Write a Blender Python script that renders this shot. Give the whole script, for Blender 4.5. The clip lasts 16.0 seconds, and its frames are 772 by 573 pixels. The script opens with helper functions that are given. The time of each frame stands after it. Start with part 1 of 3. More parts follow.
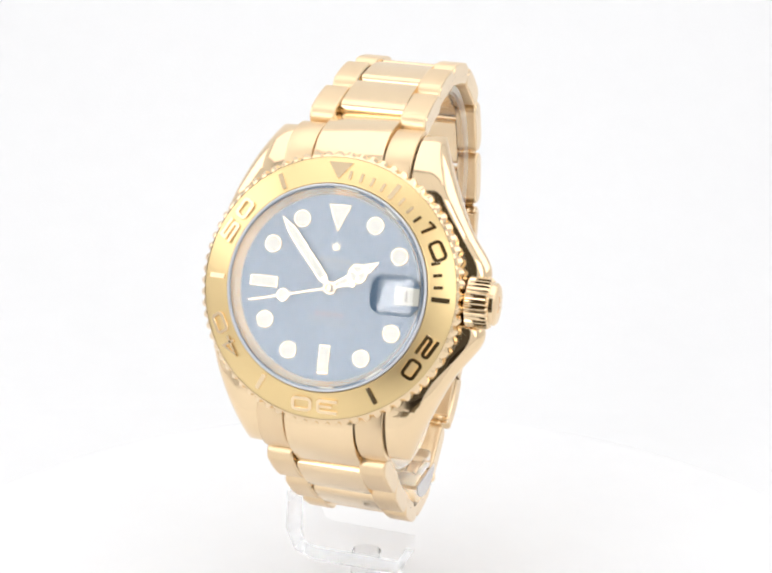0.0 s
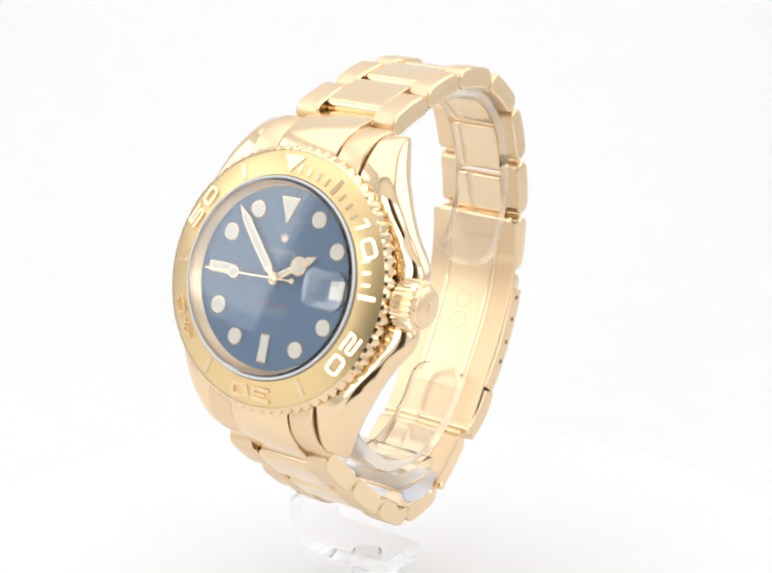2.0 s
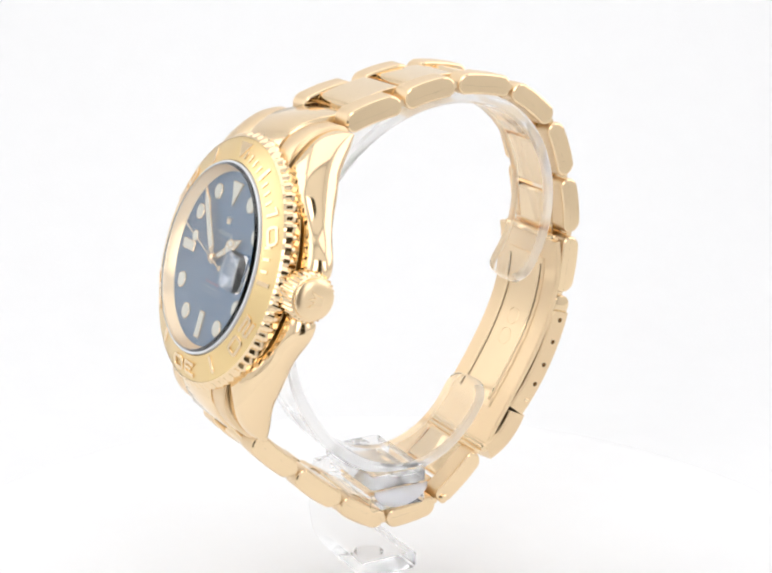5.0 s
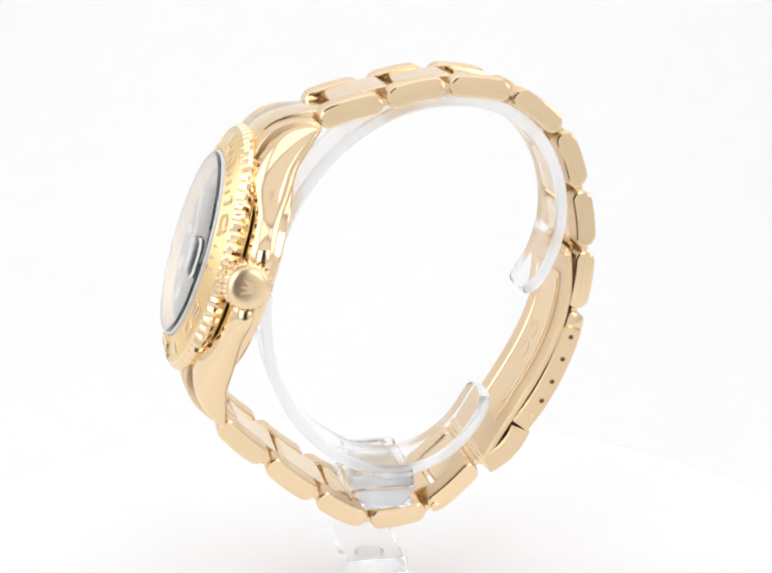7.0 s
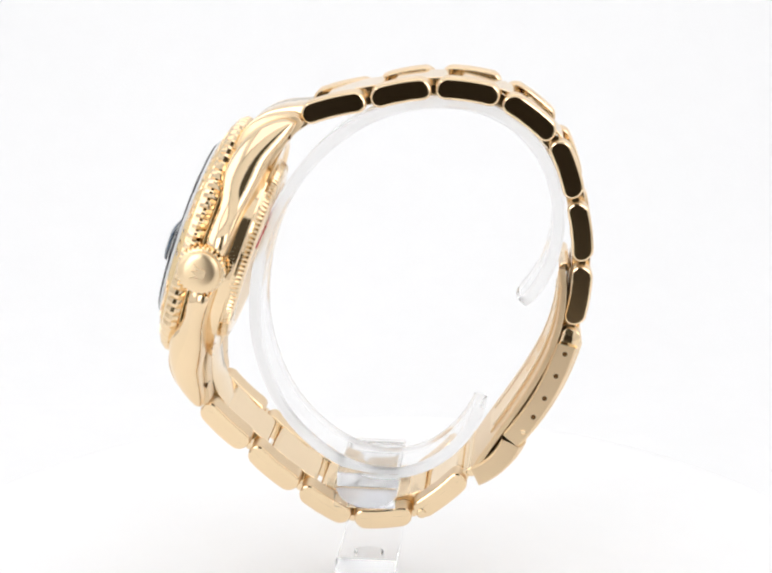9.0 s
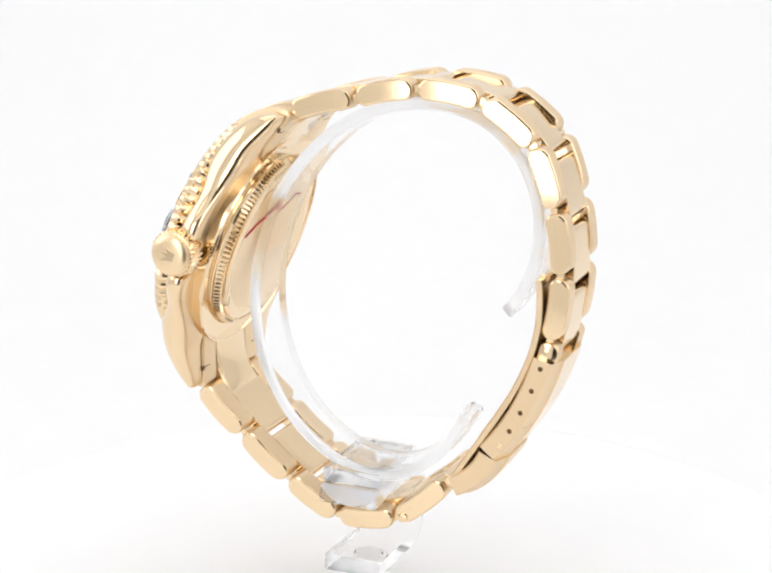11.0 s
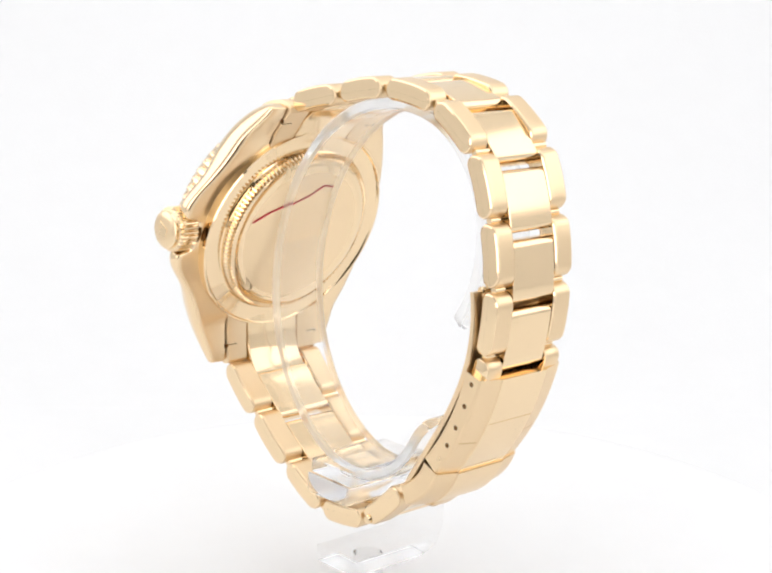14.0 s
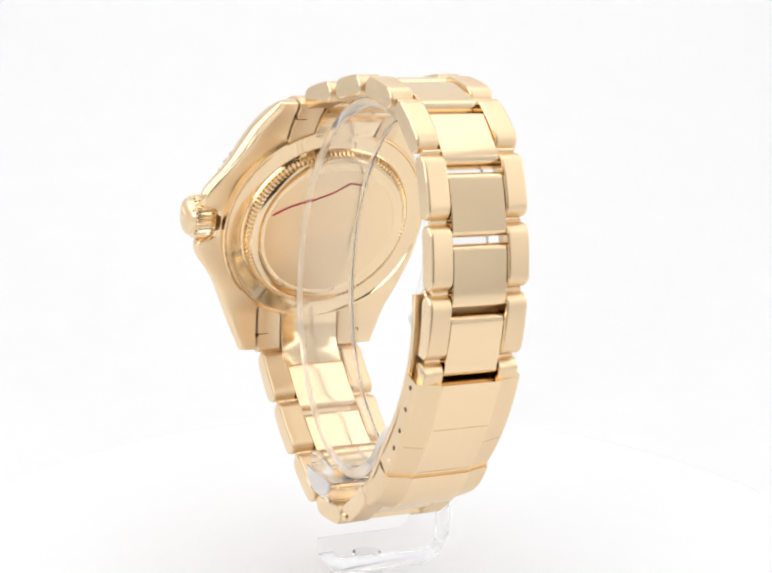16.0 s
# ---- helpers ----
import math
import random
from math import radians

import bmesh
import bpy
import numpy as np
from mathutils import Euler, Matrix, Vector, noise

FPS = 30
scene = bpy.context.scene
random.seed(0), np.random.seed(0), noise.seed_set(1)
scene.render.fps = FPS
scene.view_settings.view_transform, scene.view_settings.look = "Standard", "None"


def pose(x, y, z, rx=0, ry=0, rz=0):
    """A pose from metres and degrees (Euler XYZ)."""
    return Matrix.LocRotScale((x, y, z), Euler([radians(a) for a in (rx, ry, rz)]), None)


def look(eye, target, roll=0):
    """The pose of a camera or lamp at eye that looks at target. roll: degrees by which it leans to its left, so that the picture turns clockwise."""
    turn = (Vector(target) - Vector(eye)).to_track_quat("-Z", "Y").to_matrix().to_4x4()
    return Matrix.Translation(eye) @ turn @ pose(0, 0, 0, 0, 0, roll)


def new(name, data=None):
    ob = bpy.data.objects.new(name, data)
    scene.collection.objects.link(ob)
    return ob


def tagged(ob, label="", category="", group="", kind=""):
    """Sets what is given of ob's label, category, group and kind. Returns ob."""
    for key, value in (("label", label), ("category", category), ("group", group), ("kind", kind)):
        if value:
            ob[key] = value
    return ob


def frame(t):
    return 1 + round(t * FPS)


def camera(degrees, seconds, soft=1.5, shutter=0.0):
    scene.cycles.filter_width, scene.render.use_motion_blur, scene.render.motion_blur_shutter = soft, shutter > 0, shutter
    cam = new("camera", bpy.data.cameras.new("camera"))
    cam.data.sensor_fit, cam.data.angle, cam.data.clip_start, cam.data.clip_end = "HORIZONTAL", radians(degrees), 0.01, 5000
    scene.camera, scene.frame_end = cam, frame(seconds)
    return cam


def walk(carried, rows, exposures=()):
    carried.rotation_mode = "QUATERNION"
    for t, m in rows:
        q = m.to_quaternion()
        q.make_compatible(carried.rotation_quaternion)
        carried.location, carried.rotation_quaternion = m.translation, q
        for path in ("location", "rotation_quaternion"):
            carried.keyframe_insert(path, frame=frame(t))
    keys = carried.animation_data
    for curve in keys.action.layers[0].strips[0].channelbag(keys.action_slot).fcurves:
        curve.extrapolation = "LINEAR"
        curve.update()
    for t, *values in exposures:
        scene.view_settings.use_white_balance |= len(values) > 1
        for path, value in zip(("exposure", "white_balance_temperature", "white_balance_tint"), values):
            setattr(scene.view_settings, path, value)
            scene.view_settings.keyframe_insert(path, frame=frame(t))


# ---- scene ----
cam = camera(26.73, 16.0, soft=2.3)
EYE = (0.0, -0.2622, 0.12894)
walk(cam, [(t, look(EYE, (0.0, 0.0, 0.05577), 0.625)) for t in (0.0, 16.0)])

# ---- light: a white light tent with lamp panels in its roof and front, and added side fill ----
world = bpy.data.worlds.new("dark_studio")
scene.world = world
world.use_nodes = True
world.node_tree.nodes["Background"].inputs[0].default_value = (0.10, 0.09, 0.075, 1)
world.node_tree.nodes["Background"].inputs[1].default_value = 0.8
scene.view_settings.exposure = 0.0


def area_lamp(name, at, target, sx, sy, watts, colour=(1.0, 1.0, 1.0)):
    data = bpy.data.lights.new(name, "AREA")
    data.shape, data.size, data.size_y, data.energy, data.color = "RECTANGLE", sx, sy, watts, colour
    ob = new(name, data)
    ob.matrix_world = look(at, target)
    return ob


area_lamp("roof_lamp", (0, 0.05, 0.47), (0, 0.05, 0), 0.58, 0.50, 0.84)
# unseen fill from both sides, added to brighten the gold and the crystal
area_lamp("side_fill", (-0.285, 0.01, 0.2), (0, 0.01, 0.15), 0.28, 0.28, 0.28)
area_lamp("side_fill", (0.285, 0.01, 0.2), (0, 0.01, 0.15), 0.28, 0.28, 0.28)
area_lamp("front_strip_lamp", (-0.118, -0.214, 0.13), (-0.06, 0, 0.1), 0.11, 0.2, 0.155)
# the right strip is unseen, added to match the left one
area_lamp("front_strip_lamp", (0.135, -0.214, 0.145), (0.06, 0, 0.1), 0.09, 0.17, 0.09)


# ---- materials ----
def material(name, colour, rough=0.5, metal=0.0, vary=0.0, grain=0.0, scale=(400, 400, 400), rough_vary=0.0, bump=0.0,
             transmission=0.0, ior=1.45, coat=0.0):
    m = bpy.data.materials.new(name)
    m.use_nodes = True
    nt = m.node_tree
    b = nt.nodes["Principled BSDF"]
    b.inputs["Base Color"].default_value = (*colour, 1)
    b.inputs["Roughness"].default_value = rough
    b.inputs["Metallic"].default_value = metal
    b.inputs["IOR"].default_value = ior
    b.inputs["Transmission Weight"].default_value = transmission
    b.inputs["Coat Weight"].default_value = coat
    if vary or rough_vary or bump or grain:
        tc = nt.nodes.new("ShaderNodeTexCoord")
        mp = nt.nodes.new("ShaderNodeMapping")
        mp.inputs["Scale"].default_value = scale
        nt.links.new(tc.outputs["Object"], mp.inputs["Vector"])
        fine = nt.nodes.new("ShaderNodeTexNoise")
        fine.inputs["Scale"].default_value, fine.inputs["Detail"].default_value = 1.0, 3
        nt.links.new(mp.outputs["Vector"], fine.inputs["Vector"])
        wide = nt.nodes.new("ShaderNodeTexNoise")
        wide.inputs["Scale"].default_value, wide.inputs["Detail"].default_value = 130.0, 3
        nt.links.new(tc.outputs["Object"], wide.inputs["Vector"])
        if vary:
            mix = nt.nodes.new("ShaderNodeMix")
            mix.data_type = "RGBA"
            mix.inputs["A"].default_value = (*[min(1, c * (1 + vary)) for c in colour], 1)
            mix.inputs["B"].default_value = (*[c * (1 - vary) for c in colour], 1)
            nt.links.new(wide.outputs["Fac"], mix.inputs["Factor"])
            nt.links.new(mix.outputs["Result"], b.inputs["Base Color"])
        if rough_vary:
            rng = nt.nodes.new("ShaderNodeMapRange")
            rng.inputs["To Min"].default_value, rng.inputs["To Max"].default_value = max(0.0, rough - rough_vary), rough + rough_vary
            nt.links.new((fine if grain else wide).outputs["Fac"], rng.inputs["Value"])
            nt.links.new(rng.outputs["Result"], b.inputs["Roughness"])
        if bump:
            bp = nt.nodes.new("ShaderNodeBump")
            bp.inputs["Strength"].default_value, bp.inputs["Distance"].default_value = 1.0, bump
            nt.links.new(fine.outputs["Fac"], bp.inputs["Height"])
            nt.links.new(bp.outputs["Normal"], b.inputs["Normal"])
    return m


GOLD = (0.88, 0.68, 0.435)
POLISHED = material("polished_gold", GOLD, 0.07, 1, vary=0.03, rough_vary=0.03)
SOFT = material("worn_polished_gold", GOLD, 0.13, 1, vary=0.03, rough_vary=0.06)
BRUSHED = material("brushed_gold", (0.825, 0.632, 0.402), 0.36, 1, vary=0.03, grain=1, scale=(900, 12000, 900), rough_vary=0.05, bump=0.0000012)
SATIN = material("satin_gold", GOLD, 0.3, 1, vary=0.03, rough_vary=0.05)
FROSTED = material("frosted_gold", (0.84, 0.635, 0.325), 0.34, 1, vary=0.03, grain=1, scale=(14000, 14000, 14000), rough_vary=0.06, bump=0.000003)
BLUE = material("blue_dial", (0.017, 0.098, 0.212), 0.35, 0.0, vary=0.08, rough_vary=0.05, coat=0.5)
LUME = material("cream_lume", (0.7, 0.69, 0.6), 0.6, 0, vary=0.02, grain=1, scale=(9000, 9000, 9000), bump=0.000004)
CRYSTAL = material("sapphire_crystal", (1, 1, 1), 0.0, 0, transmission=1, ior=1.7)
ACRYLIC = material("clear_acrylic", (1.0, 1.0, 1.0), 0.04, 0, transmission=0.95, ior=1.13, rough_vary=0.02)
EDGE = material("acrylic_cut_edge", (1, 1, 1), 0.32, 0, transmission=0.86, ior=1.1, rough_vary=0.06)
PALE = material("milky_acrylic", (0.93, 0.94, 0.97), 0.2, 0, transmission=0.6, ior=1.15, rough_vary=0.05)
# gold darkened by the shade of a groove
GROOVE = material("shaded_line_gold", (0.62, 0.43, 0.2), 0.3, 1)
WHITE = material("white_tent_cloth", (0.84, 0.84, 0.845), 0.85, 0, vary=0.012, grain=1, scale=(1500, 1500, 1500), bump=0.00003)
DISC = material("white_turntable", (0.86, 0.86, 0.865), 0.45, 0, vary=0.01, rough_vary=0.08)
DARK = material("dark_studio_paint", (0.2, 0.17, 0.13), 0.8, 0, vary=0.1)
RED = material("red_thread", (0.55, 0.02, 0.05), 0.5, 0, vary=0.1)
REDINK = material("red_print", (0.22, 0.04, 0.06), 0.5)
TICK = material("tick_print", (0.13, 0.19, 0.27), 0.5)
GASKET = material("pale_gasket", (0.74, 0.76, 0.8), 0.25, 0, vary=0.02)
INK = material("pale_print", (0.2, 0.24, 0.29), 0.4)
# shade of holes and recesses, put into a dark metal colour
BROWN = material("recess_shade", (0.16, 0.08, 0.03), 0.4, 1)

MM = 0.001
LIFT = 38.0  # height of the watch's reference level over the turntable, mm


# ---- mesh helpers (millimetres) ----
def part(name, bm, mats, parent=None, label="", angle=38, smooth=True):
    me = bpy.data.meshes.new(name)
    bmesh.ops.recalc_face_normals(bm, faces=bm.faces)
    bmesh.ops.scale(bm, vec=(MM, MM, MM), verts=bm.verts)
    bm.to_mesh(me)
    bm.free()
    for m in mats if isinstance(mats, (list, tuple)) else [mats]:
        me.materials.append(m)
    if smooth:
        me.polygons.foreach_set("use_smooth", [True] * len(me.polygons))
        me.set_sharp_from_angle(angle=radians(angle))
    ob = new(name, me)
    ob.parent = parent
    return tagged(ob, label)


def loft(bm, rings, caps=True, closed=True):
    rows = [[bm.verts.new(p) for p in r] for r in rings]
    n = len(rows[0])
    for a, b in zip(rows, rows[1:]):
        for i in range(n if closed else n - 1):
            j = (i + 1) % n
            bm.faces.new((a[i], a[j], b[j], b[i]))
    if caps:
        bm.faces.new(rows[0])
        bm.faces.new(rows[-1])
    return rows


def lathe(bm, profile, seg, m, close=False):
    """Turns a profile of (radius, height) about the local z axis of m."""
    rows = []
    for r, n in profile:
        if r < 1e-6:
            rows.append([bm.verts.new(m @ Vector((0, 0, n)))])
        else:
            rows.append([bm.verts.new(m @ Vector((r * math.cos(2 * math.pi * k / seg), r * math.sin(2 * math.pi * k / seg), n))) for k in range(seg)])
    pairs = list(zip(rows, rows[1:])) + ([(rows[-1], rows[0])] if close else [])
    for a, b in pairs:
        for i in range(seg):
            j = (i + 1) % seg
            if len(a) == 1 and len(b) == 1:
                continue
            if len(a) == 1:
                bm.faces.new((a[0], b[i], b[j]))
            elif len(b) == 1:
                bm.faces.new((a[i], a[j], b[0]))
            else:
                bm.faces.new((a[i], a[j], b[j], b[i]))


def prism(bm, outline, z0, z1, m, bevel=0.0):
    """A plate of that outline between the heights z0 and z1, with its upper edge bevelled."""
    cx, cy = sum(p[0] for p in outline) / len(outline), sum(p[1] for p in outline) / len(outline)

    def ring(z, inset):
        out = []
        for x, y in outline:
            d = math.hypot(x - cx, y - cy) or 1
            k = 1 - inset / d
            out.append(m @ Vector((cx + (x - cx) * k, cy + (y - cy) * k, z)))
        return out
    rings = [ring(z0, 0), ring(z1 - bevel, 0), ring(z1, bevel)] if bevel else [ring(z0, 0), ring(z1, 0)]
    loft(bm, rings)


def disc_outline(cx, cy, r, n=28):
    return [(cx + r * math.cos(2 * math.pi * k / n), cy + r * math.sin(2 * math.pi * k / n)) for k in range(n)]


def rounded_box(w, h, r, n=6):
    out = []
    for cx, cy, a0 in ((w / 2 - r, h / 2 - r, 0), (-w / 2 + r, h / 2 - r, 90), (-w / 2 + r, -h / 2 + r, 180), (w / 2 - r, -h / 2 + r, 270)):
        for k in range(n + 1):
            a = radians(a0 + 90 * k / n)
            out.append((cx + r * math.cos(a), cy + r * math.sin(a)))
    return out


def box(bm, x0, x1, y0, y1, z0, z1):
    loft(bm, [[Vector((x, y, z)) for x, y in ((x0, y0), (x1, y0), (x1, y1), (x0, y1))] for z in (z0, z1)])


def smoothstep(a, b, x):
    t = max(0.0, min(1.0, (x - a) / (b - a)))
    return t * t * (3 - 2 * t)


# ---- the tent and the studio round it ----
def slab(name, x0, x1, y0, y1, z0, z1, mat, label, category):
    bm = bmesh.new()
    box(bm, x0, x1, y0, y1, z0, z1)
    return tagged(part(name, bm, mat, None, label, smooth=False), category=category, kind="structure")


def tent():
    slab("floor", -300, 300, -150, 110, -16, -6, WHITE, "white cloth floor of the light tent", "floor")
    slab("floor_2", -300, -60, -225, -150, -16, -6, WHITE, "white cloth floor beside the camera opening", "floor")
    slab("floor_3", 46, 300, -225, -150, -16, -6, WHITE, "white cloth floor beside the camera opening", "floor")
    bm = bmesh.new()
    curve = [(300, 480), (300, 200)] + [(300 - 190 + 190 * math.cos(radians(d)), 184 - 190 * math.sin(radians(d))) for d in range(0, 91, 6)]
    outer = [(308, 480), (308, 200)] + [(110 + 198 * math.cos(radians(d)), 184 - 198 * math.sin(radians(d))) for d in range(0, 91, 6)]
    loft(bm, [[Vector((x, y, z)) for y, z in curve + outer[::-1]] for x in (-300, 300)])
    tagged(part("wall_north", bm, WHITE, None, "white cloth back of the light tent curving into its floor"), category="wall", kind="structure")
    slab("wall_west", -310, -300, -230, 310, -6, 480, WHITE, "white cloth side of the light tent", "wall")
    slab("wall_east", 300, 310, -230, 310, -6, 480, WHITE, "white cloth side of the light tent", "wall")
    slab("ceiling", -310, 310, -230, 310, 480, 490, WHITE, "white cloth roof of the light tent", "ceiling")
    flap = "white cloth front flap of the light tent"
    # the front is unzipped beside the camera: one tall slit from the floor up
    slab("wall_south_1", -300, -60, -230, -225, -6, 480, WHITE, flap, "wall")
    slab("wall_south_2", 46, 300, -230, -225, -6, 480, WHITE, flap, "wall")
    slab("wall_south_3", -60, 46, -230, -225, 262, 480, WHITE, "white cloth front flap over the camera opening", "wall")
    # unseen slab, added to carry the tent and darken reflections through the slit
    slab("ground", -1500, 1500, -1500, 1500, -46, -16, DARK, "unseen dark slab added under the light tent", "ground")
    bm = bmesh.new()
    lathe(bm, [(0, -3.2), (90, -3.2), (92.5, -2.9), (93, -2.4), (92.6, -1.6), (91.5, -0.8), (89.5, -0.25), (86.5, 0), (40, 0), (0, 0)], 160, Matrix())
    plate = tagged(part("turntable", bm, DISC, None, "round white turntable plate on the tent floor"), category="turntable")
    bm = bmesh.new()
    lathe(bm, [(88, -6), (91, -6), (91, -3.25), (88, -3.25)], 128, Matrix(), close=True)
    part("skirt", bm, DISC, plate, "white skirt below the plate")
    return plate


# ---- the watch ----
TILT = radians(17.8)
# dial frame: x to three o'clock, y to twelve, z out of the dial
DIAL = Matrix(((0, math.sin(TILT), -math.cos(TILT), 0), (-1, 0, 0, 0), (0, math.cos(TILT), math.sin(TILT), 0), (0, 0, 0, 1)))
# the head hangs a little askew on its bracelet, towards the crown
RIM = pose(-29.6, -0.9, 26.2 + LIFT, -0.74, 0.6, 1.0) @ DIAL
DIAL = RIM @ Matrix.Translation((0.5, 0, 0.7))  # the dial's own face, close under the crystal
CASE = RIM @ Matrix.Translation((0, 0, -0.3))  # the case sits a little deeper
BODY = CASE @ Matrix.Translation((0.1, 0, 0))
MIDY = 0.38


def lean_aside(z):
    """How far the bracelet bends aside to its end links, by its distance from the clasp side."""
    return -1.1 * smoothstep(8.0, -28.0, z)


def turned(deg):
    """Dial frame turned clockwise by that many degrees."""
    return DIAL @ Matrix.Rotation(-radians(deg), 4, "Z")


def case_turned(deg):
    """Case frame turned clockwise by that many degrees."""
    return CASE @ Matrix.Rotation(-radians(deg), 4, "Z")


def case_width(v, side):
    """Half the width of the case at the height v, on the crown's side (+1) or the other."""
    a = abs(v)
    w = 20.6 - 0.23 * ((a - 8.6) + math.sqrt((a - 8.6) ** 2 + 10.0))
    if side > 0:
        w += math.exp(-((a - 4.6) / 4.4) ** 2) * 2.9 * smoothstep(2.6, 3.6, a)
    return w


def case_top(v):
    a = abs(v)
    k = min(1.0, max(0.0, a - 14.0) / 10.95)
    return -1.6 + 1.2 * smoothstep(9, 15, a) - 8.0 * (1 - math.sqrt(1 - k * k))


def case_bottom(v):
    a = abs(v)
    return -5.3 - 1.0 * smoothstep(8, 17, a) - 2.2 * smoothstep(17, 25, a)


def flank(w, top, low):
    """Section of the case's flank, from its top inwards edge to its bottom inwards edge."""
    h = top - low
    return [(w - 3.0, top), (w - 1.9, top - 0.05 * h), (w - 1.15, top - 0.14 * h), (w - 0.45, top - 0.30 * h), (w - 0.1, top - 0.5 * h),
            (w, top - 0.68 * h), (w - 0.12, top - 0.86 * h), (w - 0.5, top - 0.96 * h), (w - 1.4, low)]


def case(watch):
    bm = bmesh.new()
    split = 17.0
    vs = sorted(set([round(-split + k * 0.5, 3) for k in range(int(split * 4) + 1)]))
    rings = []
    for v in vs:
        top, low = case_top(v), case_bottom(v)
        right = flank(case_width(v, 1), top, low)
        left = flank(case_width(v, -1), top, low)
        rings.append([BODY @ Vector((x, v, n)) for x, n in right] + [BODY @ Vector((-x, v, n)) for x, n in reversed(left)])
    loft(bm, rings)
    for sv in (1, -1):
        for sx in (1, -1):
            rings = []
            for k in range(19):
                v = split + 7.75 * math.sin(math.pi / 2 * k / 18)
                end = smoothstep(0.9, 1.0, k / 18)
                top, low = case_top(v), case_bottom(v)
                low = min(low + 0.5 * end, top - 0.4)
                w = case_width(sv * v, sx) - 0.7 * end ** 2
                pts = [(10.15, top), *flank(w, top, low), (10.15, low)]
                pts[1] = (max(10.4, pts[1][0]), pts[1][1])
                pts = [(max(10.15, x), n) for x, n in pts]
                rings.append([BODY @ Vector((sx * x, sv * v, n)) for x, n in pts])
            loft(bm, rings)
    bmesh.ops.remove_doubles(bm, verts=bm.verts, dist=0.002)
    body = part("case", bm, [POLISHED, SATIN], watch, "polished yellow gold case with crown guards", angle=50)
    back = -CASE.to_3x3().col[2]
    for p in body.data.polygons:
        p.material_index = 1 if p.normal.dot(back) > 0.8 else 0
    # slots of the spring bars at the back of the lugs: dark plates painting their shade
    for sv in (1, -1):
        for sx in (1, -1):
            bm = bmesh.new()
            m = BODY @ Matrix.Translation((sx * 9.0, sv * 21.9, -8.05))
            prism(bm, rounded_box(2.4, 0.8, 0.3, 3), -0.12, 0.2, m)
            part("spring_bar_slot", bm, BROWN, body, "dark plate standing for a shaded slot")
    return body


def bezel(watch):
    bm = bmesh.new()
    lathe(bm, [(15.5, 1.5), (15.5, 2.75), (15.65, 2.95), (15.9, 2.8), (19.4, 1.76), (19.7, 1.45), (19.7, -1.2), (18.7, -1.6), (16.5, -1.6)], 144, CASE)
    ring = part("bezel", bm, FROSTED, watch, "frosted gold rotating bezel with raised polished numerals", angle=30)
    # coin edge: seventy-two pointed teeth
    bm = bmesh.new()
    prof = []
    teeth, sub = 72, 6
    for z, k in ((1.65, 0.0), (1.35, 0.42), (0.55, 1.0), (0.0, 1.0), (-0.9, 0.45), (-1.15, 0.0)):
        row = []
        for i in range(teeth * sub):
            a = 2 * math.pi * i / (teeth * sub)
            tooth = (0.0, 0.45, 0.9, 1.0, 0.9, 0.45)[i % sub]
            r = 19.6 + k * (0.45 + 0.55 * tooth)
            row.append(CASE @ Vector((r * math.cos(a), r * math.sin(a), z)))
        prof.append(row)
    loft(bm, prof, caps=False)
    part("coin_edge", bm, POLISHED, ring, "polished toothed edge", angle=16)
    slope = math.atan2(0.92, 3.05)

    def on_insert(deg, r):
        return case_turned(deg) @ Matrix.Translation((0, r, 2.8 - (r - 15.9) * 0.92 / 3.05)) @ Matrix.Rotation(-slope, 4, "X")
    for minute, text in ((10, "10"), (20, "20"), (30, "30"), (40, "40"), (50, "50")):
        m = on_insert(minute * 6, 17.5)
        bm = bmesh.new()
        for d, ch in zip((-1.98, 1.98), text):
            numeral(bm, ch, 3.3, 2.35, 0.58, -0.1, 0.2, m @ Matrix.Translation((d, 0.05, 0)))
        part("numeral", bm, POLISHED, ring, "raised polished numeral", angle=30)
    for minute in list(range(1, 10)) + list(range(11, 16)) + [25, 35, 45, 55]:
        long = minute % 5 == 0
        if minute in (9, 11):
            continue
        m = on_insert(minute * 6, 17.4 if long else 17.0)
        bm = bmesh.new()
        prism(bm, rounded_box(0.75 if long else 0.5, 2.75 if long else 1.45, 0.1, 2), -0.1, 0.16, m, 0.05)
        part("minute_bar", bm, POLISHED, ring, "raised polished bar")
    bm = bmesh.new()
    prism(bm, [(-2.0, 1.35), (2.0, 1.35), (0, -1.4)], -0.1, 0.12, on_insert(0, 17.5), 0.06)
    part("zero_triangle", bm, POLISHED, ring, "raised polished triangle")
    return ring


